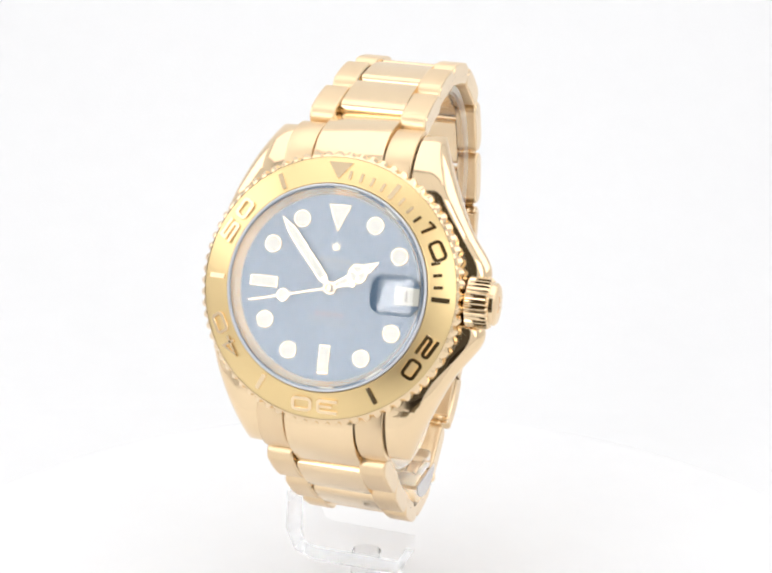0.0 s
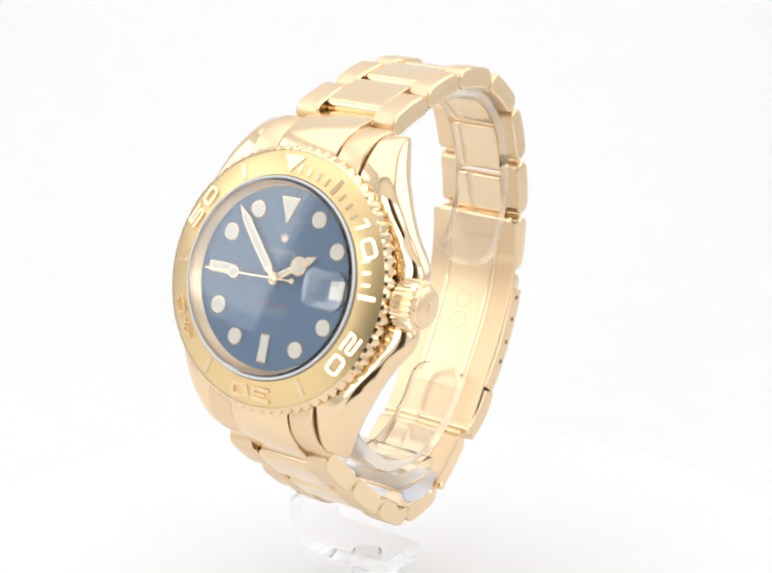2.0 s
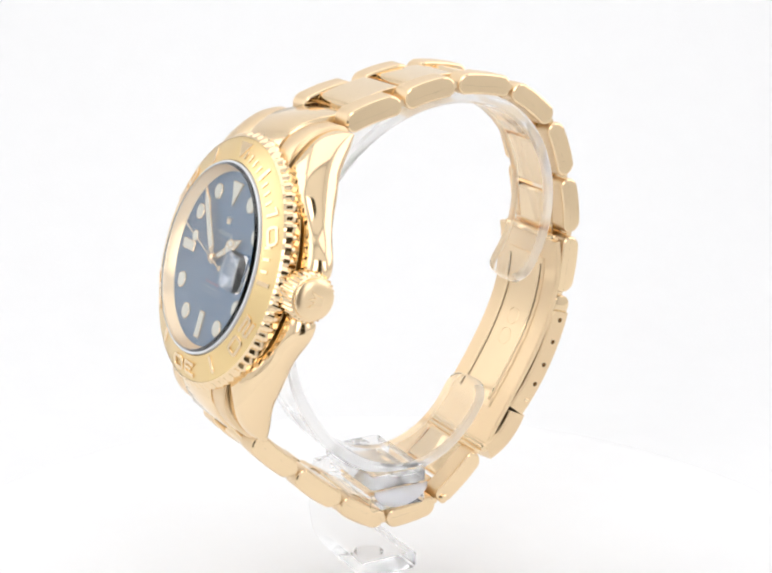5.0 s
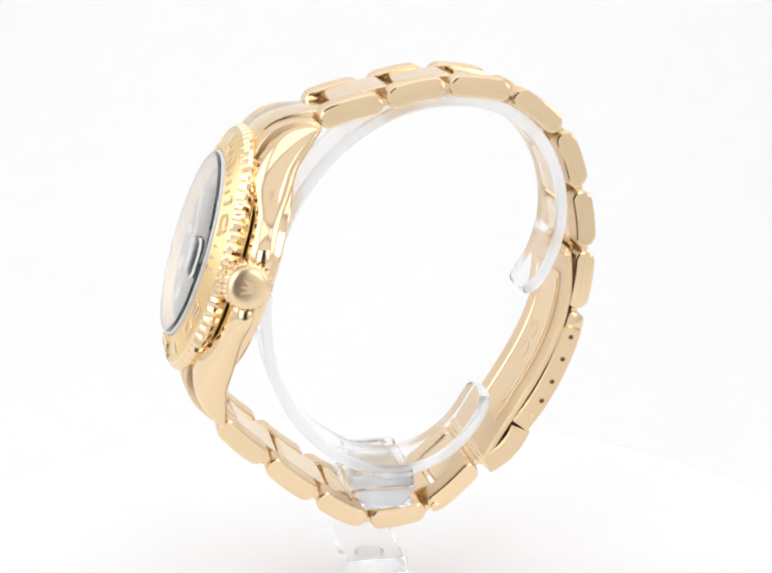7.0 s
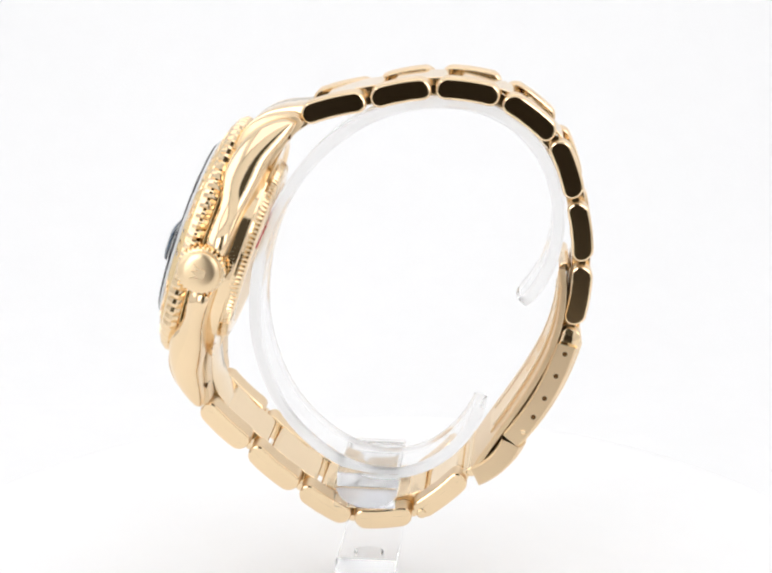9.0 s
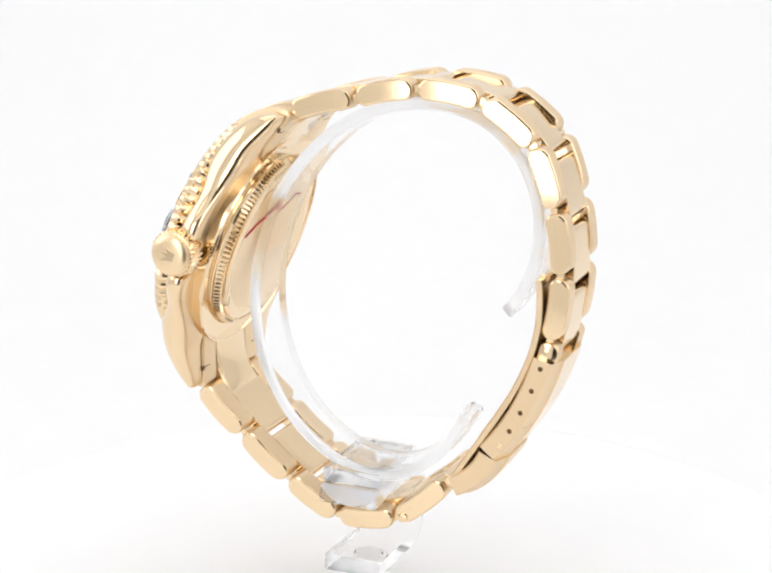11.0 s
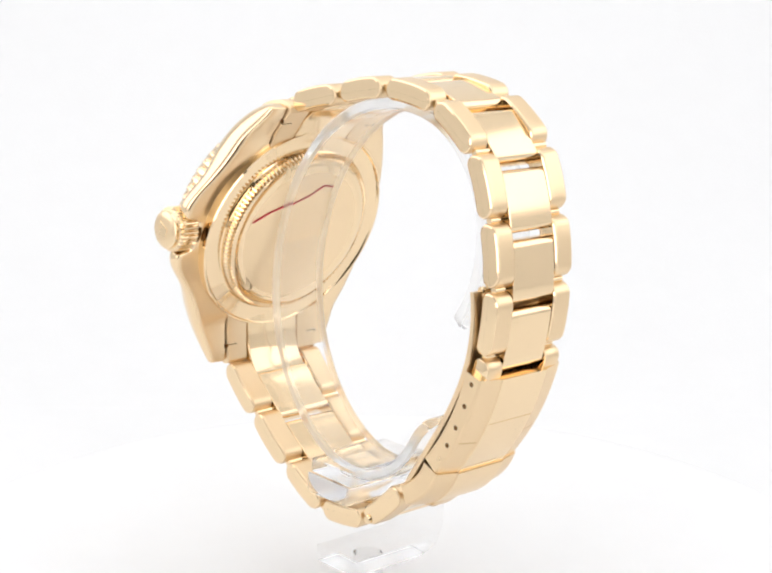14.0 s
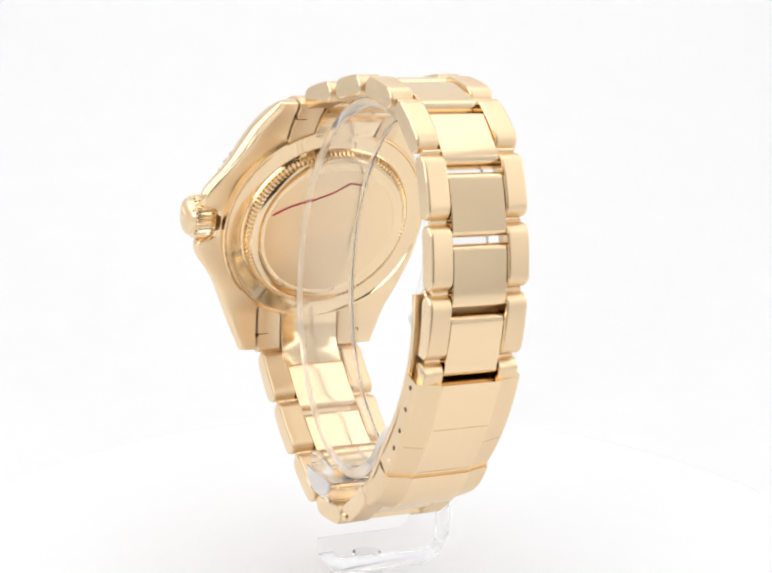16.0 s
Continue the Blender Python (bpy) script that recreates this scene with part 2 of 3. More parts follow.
def stroke(bm, pts, width, z0, z1, m, closed=False):
    """A raised flat band along a path."""
    n = len(pts)
    rings = []
    for k, (x, y) in enumerate(pts):
        p = Vector(pts[k - 1] if closed or k else pts[0])
        q = Vector(pts[(k + 1) % n] if closed or k < n - 1 else pts[-1])
        c = Vector((x, y))
        a, b = (c - p), (q - c)
        a, b = (a.normalized() if a.length else b.normalized()), (b.normalized() if b.length else a.normalized())
        na, nb = Vector((-a.y, a.x)), Vector((-b.y, b.x))
        mid = (na + nb).normalized()
        w = width / 2 / max(0.5, mid.dot(na))
        rings.append([m @ Vector((x + mid.x * u * w, y + mid.y * u * w, z)) for u, z in ((-1, z0), (-1, z1 - 0.06), (-0.84, z1), (0.84, z1), (1, z1 - 0.06), (1, z0))])
    if closed:
        rings.append(rings[0])
    loft(bm, rings, caps=not closed)
    if closed:
        bmesh.ops.remove_doubles(bm, verts=bm.verts, dist=0.001)


def numeral(bm, ch, w, h, t, z0, z1, m):
    """A wide block numeral with rounded corners."""
    x, y, r = (w - t) / 2, (h - t) / 2, 0.42

    def bend(cx, cy, a0, a1):
        return [(cx + r * math.cos(radians(a0 + (a1 - a0) * k / 4)), cy + r * math.sin(radians(a0 + (a1 - a0) * k / 4))) for k in range(5)]
    if ch == "0":
        stroke(bm, rounded_box(2 * x, 2 * y, 0.55, 5), t, z0, z1, m, True)
    elif ch == "1":
        stroke(bm, [(0.5, -h / 2), (0.5, h / 2)], t, z0, z1, m)
        stroke(bm, [(0.21, h / 2 - 0.2), (-0.55, h / 2 - 0.62)], t * 0.7, z0, z1 - 0.01, m)
    elif ch == "2":
        stroke(bm, [(-w / 2, y)] + bend(x - r, y - r, 90, 0) + bend(x - r, r, 0, -90) + bend(-x + r, -r, 90, 180) + [(-x, -y), (w / 2, -y)], t, z0, z1, m)
    elif ch == "3":
        stroke(bm, [(-w / 2, y)] + bend(x - r, y - r, 90, 0) + bend(x - r, -y + r, 0, -90) + [(-w / 2, -y)], t, z0, z1, m)
        stroke(bm, [(-w / 4, 0), (x - t / 2, 0)], t * 0.85, z0, z1 - 0.01, m)
    elif ch == "4":
        stroke(bm, [(x * 0.45, -h / 2), (x * 0.45, y), (-x, -y * 0.45), (w / 2, -y * 0.45)], t * 0.9, z0, z1, m)
    elif ch == "5":
        stroke(bm, [(w / 2, y), (-x, y), (-x, 0.05)] + bend(x - r, 0.05 - r, 90, 0) + bend(x - r, -y + r, 0, -90) + [(-w / 2, -y)], t, z0, z1, m)


def dial(watch):
    bm = bmesh.new()
    lathe(bm, [(0, 0), (14.75, 0), (14.75, -0.4), (0, -0.4)], 96, DIAL)
    plate = part("dial", bm, BLUE, watch, "deep blue dial", angle=30)
    bm = bmesh.new()
    lathe(bm, [(13.95, 0.75), (14.1, 0.9), (14.95, 2.2), (15.1, 2.42), (15.45, 2.42), (15.45, 0.0)], 96, RIM)
    part("inner_ring", bm, SATIN, watch, "sloping gold ring round the dial", angle=30)

    def marker(outline, deg):
        b = bmesh.new()
        prism(b, outline, 0, 0.32, turned(deg), 0.05)
        part("hour_marker", b, POLISHED, plate, "gold-rimmed cream marker")
        b = bmesh.new()
        cx, cy = sum(p[0] for p in outline) / len(outline), sum(p[1] for p in outline) / len(outline)
        inner = [(cx + (x - cx) * 0.86, cy + (y - cy) * 0.88) for x, y in outline]
        prism(b, inner, 0.2, 0.38, turned(deg), 0.03)
        return part("lume", b, LUME, plate, "cream luminous fill")
    for hour in (1, 2, 4, 5, 7, 8, 10, 11):
        marker(disc_outline(0, 11.4, 1.32, 32), hour * 30)
    marker([(-1.75, 12.5), (1.75, 12.5), (0, 8.45)], 0)
    for hour in (6, 9):
        marker([(-0.82, 12.85), (0.82, 12.85), (0.82, 8.5), (-0.82, 8.5)], hour * 30)
    # minute ticks round the edge
    for k in range(60):
        b = bmesh.new()
        prism(b, [(-0.07, 13.5), (0.07, 13.5), (0.07, 12.95), (-0.07, 12.95)], 0, 0.03, turned(k * 6))
        part("minute_tick", b, TICK, plate, smooth=False)
    # date window with a plain bar for the date
    b = bmesh.new()
    prism(b, rounded_box(2.9, 2.3, 0.15, 2), 0, 0.1, DIAL @ Matrix.Translation((11.3, 0, 0)))
    part("date_window", b, LUME, plate, "pale date window")
    b = bmesh.new()
    prism(b, rounded_box(0.35, 1.5, 0.05, 2), 0.1, 0.13, DIAL @ Matrix.Translation((11.4, 0, 0)))
    part("date_bar", b, DARK, plate, "dark date stroke")
    # emblem and printing as plain shapes
    b = bmesh.new()
    prism(b, [(-0.4, -0.5), (0.4, -0.5), (0.75, 0.6), (0.3, 0.0), (0, 0.75), (-0.3, 0.0), (-0.75, 0.6)], 0, 0.12, DIAL @ Matrix.Translation((0, 6.2, 0)))
    part("emblem", b, SATIN, plate, "small gold emblem")
    for w, h, y, mat in ((5.2, 0.75, 4.1, INK), (3.6, 0.28, 3.1, INK), (4.6, 0.34, -3.9, REDINK), (6.6, 0.3, -4.7, INK), (5.6, 0.3, -5.4, INK)):
        n = max(3, int(w / 0.9))
        for k in range(n):
            b = bmesh.new()
            step = w / n
            prism(b, rounded_box(step * 0.72, h, 0.08, 2), 0, 0.02, DIAL @ Matrix.Translation((-w / 2 + (k + 0.5) * step, y, 0)))
            part("print_bar", b, mat, plate)
    return plate


def pointers_of(watch):
    def blade(name, outline, fill, deg, z, label):
        b = bmesh.new()
        prism(b, outline, z, z + 0.22, turned(deg), 0.05)
        lathe(b, [(0, z + 0.02), (0.95, z + 0.02), (0.95, z + 0.2), (0, z + 0.2)], 24, DIAL)
        ob = part(name, b, POLISHED, watch, label)
        for f in fill:
            b = bmesh.new()
            prism(b, f, z + 0.15, z + 0.27, turned(deg), 0.02)
            part("lume", b, LUME, ob, "cream luminous fill")
        return ob
    blade("minute_hand", [(-0.3, 0), (0.3, 0), (0.35, 1.0), (0.72, 1.8), (0.72, 10.4), (0, 13.2), (-0.72, 10.4), (-0.72, 1.8), (-0.35, 1.0)],
          [[(-0.52, 2.0), (0.52, 2.0), (0.52, 10.3), (0, 12.3), (-0.52, 10.3)]], 319.5, 1.0, "gold minute hand with cream fill")
    hour = [(-0.5, 0), (0.5, 0), (0.55, 3.3)] + [(1.5 * math.sin(a), 4.7 - 1.5 * math.cos(a)) for a in [0.4 + k * 0.29 for k in range(9)]]
    hour += [(0.55, 6.1), (0.75, 6.4), (0, 8.4)]
    hour += [(-x, y) for x, y in reversed(hour[2:-1])]
    spokes = []
    for k in range(3):
        a0 = radians(k * 120 + 8)
        seg = [a0 + radians(104) * j / 6 for j in range(7)]
        mid = a0 + radians(52)
        ox, oy = 0.14 * math.sin(mid), 4.7 + 0.14 * math.cos(mid)
        spokes.append([(ox, oy)] + [(ox + 1.05 * math.sin(a), oy + 1.05 * math.cos(a)) for a in seg])
    blade("hour_hand", hour, spokes + [[(-0.3, 1.0), (0.3, 1.0), (0.32, 3.0), (-0.32, 3.0)], [(-0.45, 6.5), (0.45, 6.5), (0, 7.8)]], 57.5, 0.65,
          "gold hour hand with a round cream eye")
    b = bmesh.new()
    prism(b, [(-0.13, -3.6), (0.13, -3.6), (0.11, 12.8), (-0.11, 12.8)], 0, 0.16, Matrix())
    lathe(b, [(0, -0.1), (0.75, -0.1), (0.75, 0.2), (0.5, 0.34), (0, 0.36)], 24, Matrix())
    prism(b, disc_outline(0, 7.3, 0.98, 28), 0, 0.17, Matrix(), 0.03)
    prism(b, disc_outline(0, -3.6, 0.45, 16), 0, 0.15, Matrix(), 0.03)
    sec = part("second_hand", b, POLISHED, watch, "thin gold second hand with a cream dot")
    b = bmesh.new()
    prism(b, disc_outline(0, 7.3, 0.8, 28), 0.14, 0.22, Matrix(), 0.02)
    part("lume", b, LUME, sec, "cream luminous dot")
    return sec


def crystal(watch):
    bm = bmesh.new()
    lathe(bm, [(0, 2.5), (15.0, 2.5), (15.0, 3.0), (14.7, 3.5), (0, 3.65)], 128, RIM)
    ring = bmesh.new()
    lathe(ring, [(15.02, 2.4), (15.02, 2.8), (15.12, 3.05), (15.28, 3.1), (15.44, 2.95), (15.44, 2.4)], 128, RIM, close=True)
    part("gasket", ring, GASKET, watch, "pale ring round the crystal", angle=30)
    glass = part("crystal", bm, CRYSTAL, watch, "clear sapphire crystal", angle=30)
    bm = bmesh.new()
    out = rounded_box(7.4, 6.0, 2.0, 8)
    rings = []
    for s, z in ((1.0, 3.62), (1.0, 4.2), (0.93, 4.32), (0.75, 4.5), (0.5, 4.62), (0.25, 4.68)):
        rings.append([RIM @ Vector((11.0 + x * s, y * s, z)) for x, y in out])
    loft(bm, rings)
    lens = part("date_lens", bm, CRYSTAL, glass, "raised magnifier over the date", angle=50)
    for ob in (glass, lens):
        ob.visible_shadow = False
    return glass


def crown(watch):
    bm = bmesh.new()
    m = CASE @ Matrix.Translation((-0.75, 0.3, -2.5)) @ Matrix.Rotation(radians(90), 4, "Y")
    flutes, sub = 30, 4
    rows = []
    for z, base, amp in ((19.0, 2.4, 0), (21.1, 2.5, 0), (21.2, 3.4, 0), (21.45, 3.55, 0.28), (24.5, 3.55, 0.28), (24.85, 3.4, 0.12), (24.95, 3.2, 0), (25.5, 3.15, 0), (25.8, 2.8, 0), (25.95, 2.0, 0), (26.02, 0.8, 0)):
        rows.append([m @ Vector(((base + amp * (i % sub in (1, 2))) * math.cos(2 * math.pi * i / (flutes * sub)),
                                 (base + amp * (i % sub in (1, 2))) * math.sin(2 * math.pi * i / (flutes * sub)), z)) for i in range(flutes * sub)])
    loft(bm, rows)
    # solid dark disc that paints the shade behind the crown
    well = bmesh.new()
    lathe(well, [(0, 20.3), (3.05, 20.3), (3.05, 20.9), (2.9, 21.0), (0, 21.0)], 40, m)
    part("crown_shade", well, BROWN, watch, "dark disc standing for the shade behind the crown")
    knob = part("crown", bm, [POLISHED, SATIN], watch, "fluted gold winding crown", angle=30)
    for p in knob.data.polygons:
        p.material_index = 1 if p.normal.dot(m.to_3x3().col[2]) > 0.75 else 0
    b = bmesh.new()
    em = m @ Matrix.Translation((0, 0, 25.96))
    prism(b, [(1.0, -0.7), (1.0, 0.7), (0.2, 0.8), (-1.2, 1.25), (-0.2, 0.35), (-1.4, 0), (-0.2, -0.35), (-1.2, -1.25), (0.2, -0.8)], 0, 0.14, em, 0.04)
    part("crown_emblem", b, POLISHED, knob, "small raised emblem")
    return knob


def case_back(watch):
    bm = bmesh.new()
    # rim, hollow polished band, step, shoulder and flat middle
    lathe(bm, [(19.2, -5.0), (19.2, -6.95), (19.05, -7.2), (18.8, -7.2), (18.65, -7.0), (18.55, -6.9), (17.2, -6.75), (15.85, -6.75), (15.65, -6.95), (15.55, -7.4)], 144, BODY)
    lathe(bm, [(14.45, -8.2), (14.1, -8.42), (13.4, -8.6), (12.6, -8.64), (12.3, -8.56), (12.1, -8.56), (5, -8.6), (0, -8.62)], 144, BODY)
    back = part("case_back", bm, [POLISHED, SATIN], watch, "polished gold screw-down case back", angle=30)
    centre = BODY.translation
    for p in back.data.polygons:
        p.material_index = 1 if (p.center / MM - centre).cross(BODY.to_3x3().col[2]).length < 12.2 else 0
    bm = bmesh.new()
    n = 120
    rows = []
    for r, z, amp in ((15.6, -7.25, 0), (15.5, -7.45, 0.55), (15.05, -8.25, 0.55), (14.6, -8.35, 0.45), (14.35, -8.15, 0)):
        rows.append([BODY @ Vector((r * math.cos(2 * math.pi * i / (n * 3)), r * math.sin(2 * math.pi * i / (n * 3)), z + amp * (i % 3 == 0))) for i in range(n * 3)])
    loft(bm, rows, caps=False)
    part("fluted_ring", bm, SOFT, back, "finely fluted ring", angle=15)
    # red line across the back
    bm = bmesh.new()
    pts = [(11.4, 3.4), (8.2, 5.0), (4.8, 6.1), (0.6, 7.8), (-2.2, 9.6), (-4.4, 9.2)]
    rings = []
    for k, (x, y) in enumerate(pts):
        q = pts[min(k + 1, len(pts) - 1)]
        p = pts[max(k - 1, 0)]
        d = Vector((q[0] - p[0], q[1] - p[1], 0)).normalized()
        s = Vector((-d.y, d.x, 0))
        rings.append([BODY @ (Vector((x, y, -8.66)) + s * 0.16 * math.cos(a) + Vector((0, 0, 0.12 * math.sin(a)))) for a in [k2 * math.pi / 3 for k2 in range(6)]])
    loft(bm, rings)
    part("red_line", bm, RED, back, "thin red line across the back")
    return back


# bracelet: joints of the outer links in the loop's plane, x and z in mm, and half widths
UPPER = [(-13.2, 47.5, 9.7), (-2.4, 50.3, 9.3), (7.8, 52.4, 8.9), (18.6, 51.1, 8.5), (27.1, 44.8, 8.3), (30.7, 35.0, 8.2), (32.2, 24.7, 8.1), (30.9, 14.1, 8.1)]
LOWER = [(-29.5, -0.5, 9.9), (-21.7, -8.0, 9.6), (-13.4, -15.1, 9.3), (-4.5, -20.6, 9.0), (5.9, -19.5, 8.7), (14.4, -12.0, 8.5)]
HUB = Vector((0, 0, 16.0))


def bar_profile(a, b, thick, gap, bow, shift=0.0, r=None):
    """Closed outline of a link from joint a to joint b in the loop's plane: a bar with rounded ends, bowed outwards."""
    a, b = Vector((a[0], 0, a[1])), Vector((b[0], 0, b[1]))
    e = (b - a).normalized()
    o = Vector((-e.z, 0, e.x))
    if o.dot((a + b) / 2 - HUB) < 0:
        o = -o
    length = (b - a).length - gap
    mid = (a + b) / 2 + e * shift
    r = r or thick * 0.42
    flat = rounded_box(length, thick, r, 7)
    dense = []
    for (x, y), (x2, y2) in zip(flat, flat[1:] + flat[:1]):
        dense.append((x, y))
        if abs(x2 - x) > 2:
            dense += [(x + (x2 - x) * k / 6, y + (y2 - y) * k / 6) for k in range(1, 6)]
    return [mid + e * x + o * (y + bow * (1 - (2 * x / length) ** 2) - bow * 0.4) for x, y in dense], mid, o


def extruded(bm, outline, mid, y0, y1, bevel):
    rings = []
    for y, k in ((y0, bevel), (y0 + bevel * 0.3, bevel * 0.35), (y0 + bevel, 0), (y1 - bevel, 0), (y1 - bevel * 0.3, bevel * 0.35), (y1, bevel)):
        row = []
        n = len(outline)
        for i, p in enumerate(outline):
            e = (outline[(i + 1) % n] - outline[i - 1]).normalized()
            inward = Vector((-e.z, 0, e.x))
            if inward.dot(mid - p) < 0:
                inward = -inward
            q = p + inward * k
            row.append(Vector((q.x, MIDY + lean_aside(q.x) + y, q.z + LIFT)))
        rings.append(row)
    loft(bm, rings)


def two_tone(ob, brushed_index=1):
    for p in ob.data.polygons:
        p.material_index = 0 if abs(p.normal.y) > 0.6 else brushed_index


def link_row(watch, nodes, side):
    for k in range(len(nodes) - 1):
        a, b = nodes[k], nodes[k + 1]
        wa, wb = a[2], b[2]
        w = (wa + wb) / 2
        core = 0.55 * w
        prof, mid, o = bar_profile(a, b, 3.5, 0.75, 0.38, r=1.72)
        prof, mid = [p + o * 0.2 for p in prof], mid + o * 0.2
        for s in (-1, 1):
            bm = bmesh.new()
            lo, hi = (core + 0.06, w) if s > 0 else (-w, -core - 0.06)
            extruded(bm, prof, mid, lo, hi, 0.36)
            two_tone(part("outer_link", bm, [POLISHED, BRUSHED], watch, "gold outer bracelet link with a brushed top", angle=20))
        # the middle link sits a quarter of a link further on
        if k + 1 < len(nodes):
            nxt = nodes[k + 2] if k + 2 < len(nodes) else (2 * b[0] - a[0], 2 * b[1] - a[1])
            f = 0.27
            a2 = (a[0] + (b[0] - a[0]) * f, a[1] + (b[1] - a[1]) * f)
            b2 = (b[0] + (nxt[0] - b[0]) * f, b[1] + (nxt[1] - b[1]) * f)
            if k == len(nodes) - 2:
                b2 = (b[0] - 0.9, b[1] - 2.9) if side > 0 else b
            prof, mid, o = bar_profile(a2, b2, 3.0, 0.9, 0.28, r=1.0)
            bm = bmesh.new()
            extruded(bm, [p + o * 0.36 for p in prof], mid + o * 0.36, -core, core, 0.12)
            part("centre_link", bm, SOFT, watch, "polished gold centre link", angle=20)
        # pin through the joint
        bm = bmesh.new()
        m = Matrix.Translation((b[0], MIDY + lean_aside(b[0]), b[1] + LIFT)) @ Matrix.Rotation(radians(90), 4, "X")
        lathe(bm, [(0, -w + 0.8), (0.55, -w + 0.8), (0.55, w - 0.8), (0, w - 0.8)], 16, m)
        part("link_pin", bm, POLISHED, watch, "link pin")


def end_link(watch, s):
    """The piece that joins the bracelet to the case between the lugs; s: +1 at twelve, -1 at six."""
    def section(x0, x1, outline, name, mat, label):
        bm = bmesh.new()
        cv, cn = sum(p[0] for p in outline) / len(outline), sum(p[1] for p in outline) / len(outline)
        rings = []
        for x, k in ((x0, 0.22), (x0 + 0.08, 0.07), (x0 + 0.25, 0), (x1 - 0.25, 0), (x1 - 0.08, 0.07), (x1, 0.22)):
            row = []
            for v, n in outline:
                d = math.hypot(v - cv, n - cn)
                row.append(CASE @ Vector((x, s * (cv + (v - cv) * (1 - k / d)), cn + (n - cn) * (1 - k / d))))
            rings.append(row)
        loft(bm, rings)
        return part(name, bm, mat, watch, label, angle=35)
    side = [(16, -0.3), (17.5, -0.3), (19, -0.45), (20.2, -0.75), (21.3, -1.3), (22.3, -2.0), (23.3, -3.0), (24.2, -4.3), (24.9, -5.7), (25.4, -7.1), (25.4, -8.3), (24.9, -9.1), (24.1, -9.3), (22, -8.3), (19, -7.2), (16, -6.5)]
    core = [(16, -0.1), (17.5, -0.1), (19, -0.25), (20.2, -0.55), (21.3, -1.05), (22.3, -1.75), (23.4, -2.7), (24.4, -3.9), (25.3, -5.4), (26.1, -7.1), (26.9, -8.9), (27.6, -10.6), (27.7, -11.8), (27.0, -12.6), (25.9, -12.2), (24.4, -10.2), (22, -8.4), (19, -7.2), (16, -6.5)]
    section(-9.95, -5.68, side, "end_link", BRUSHED, "brushed gold end link beside the lug")
    section(5.68, 9.95, side, "end_link", BRUSHED, "brushed gold end link beside the lug")
    section(-5.45, 5.45, core, "end_link_centre", SOFT, "polished gold centre of the end link")


def clasp(watch):
    hw = 8.9
    # half link at the head of the clasp
    for s in (-1, 1):
        bm = bmesh.new()
        prof, mid, o = bar_profile((31.3, 14.0), (29.8, 9.0), 3.2, 0.5, 0.2)
        lo, hi = (4.7, 8.0) if s > 0 else (-8.0, -4.7)
        extruded(bm, prof, mid, lo, hi, 0.25)
        two_tone(part("half_link", bm, [POLISHED, BRUSHED], watch, "short gold link at the clasp"))

    def shell(name, path, thick, half, label, mats, taper=0.0, flat=False):
        """A curved plate with turned-down sides along a path of (x, z) of its outer face."""
        bm = bmesh.new()
        rings = []
        for k, (x, z) in enumerate(path):
            q, p = path[min(k + 1, len(path) - 1)], path[max(k - 1, 0)]
            e = Vector((q[0] - p[0], 0, q[1] - p[1])).normalized()
            o = Vector((-e.z, 0, e.x))
            c = Vector((x, 0, z))
            if o.dot(c - HUB) < 0:
                o = -o
            h = half - taper * k / (len(path) - 1)
            section = ((-h, -thick + 0.2), (-h + 0.2, -thick), (h - 0.2, -thick), (h, -thick + 0.2), (h, -0.12), (h - 0.12, 0), (-h + 0.12, 0), (-h, -0.12))
            rings.append([Vector((0, MIDY, LIFT)) + c + o * n + Vector((0, y, 0)) for y, n in section if flat] or
                         [Vector((0, MIDY, LIFT)) + c + o * n + Vector((0, y, 0)) for y, n in
                          ((-h, -thick + 0.3), (-h + 0.3, -thick), (h - 0.3, -thick), (h, -thick + 0.3), (h, -0.95), (h - 0.3, -0.62), (0.57 * h, 0.1), (0.55 * h, 0.34),
                           (-0.55 * h, 0.34), (-0.57 * h, 0.1), (-h + 0.3, -0.62), (-h, -0.95))])
        loft(bm, rings)
        ob = part(name, bm, mats, watch, label, angle=14)
        if len(mats) > 1:
            for p in ob.data.polygons:
                p.material_index = 0 if abs(p.center.y / MM - MIDY) < 0.5 * half else 1
        return ob

    def arc(p0, p1, bulge, n=12):
        a, b = Vector((p0[0], 0, p0[1])), Vector((p1[0], 0, p1[1]))
        e = (b - a).normalized()
        o = Vector((-e.z, 0, e.x))
        if o.dot((a + b) / 2 - HUB) < 0:
            o = -o
        return [((a + (b - a) * t + o * bulge * 4 * t * (1 - t)).x, (a + (b - a) * t + o * bulge * 4 * t * (1 - t)).z) for t in [k / n for k in range(n + 1)]]
    cover = shell("clasp_cover", arc((32.5, 10.6), (23.5, -7.0), 1.1), 4.1, hw, "gold folding clasp cover with brushed sides", [SOFT, BRUSHED])
    shell("safety_catch", arc((24.0, -6.9), (17.0, -14.2), 1.0), 4.1, hw + 0.15, "gold safety catch of the clasp", [SATIN, BRUSHED])
    # small round holes in the near and far flank: discs, dark for the shade inside
    for (x, z) in ((30.0, 9.8), (28.7, 6.0), (27.0, 2.1), (25.3, -1.2), (23.7, -3.9)):
        for s in (-1, 1):
            bm = bmesh.new()
            m = Matrix.Translation((x, MIDY + s * hw, z + LIFT)) @ Matrix.Rotation(radians(90), 4, "X")
            lathe(bm, [(0.36, -0.06), (0.42, 0.0), (0.36, 0.06), (0.30, 0.0)], 16, m, close=True)
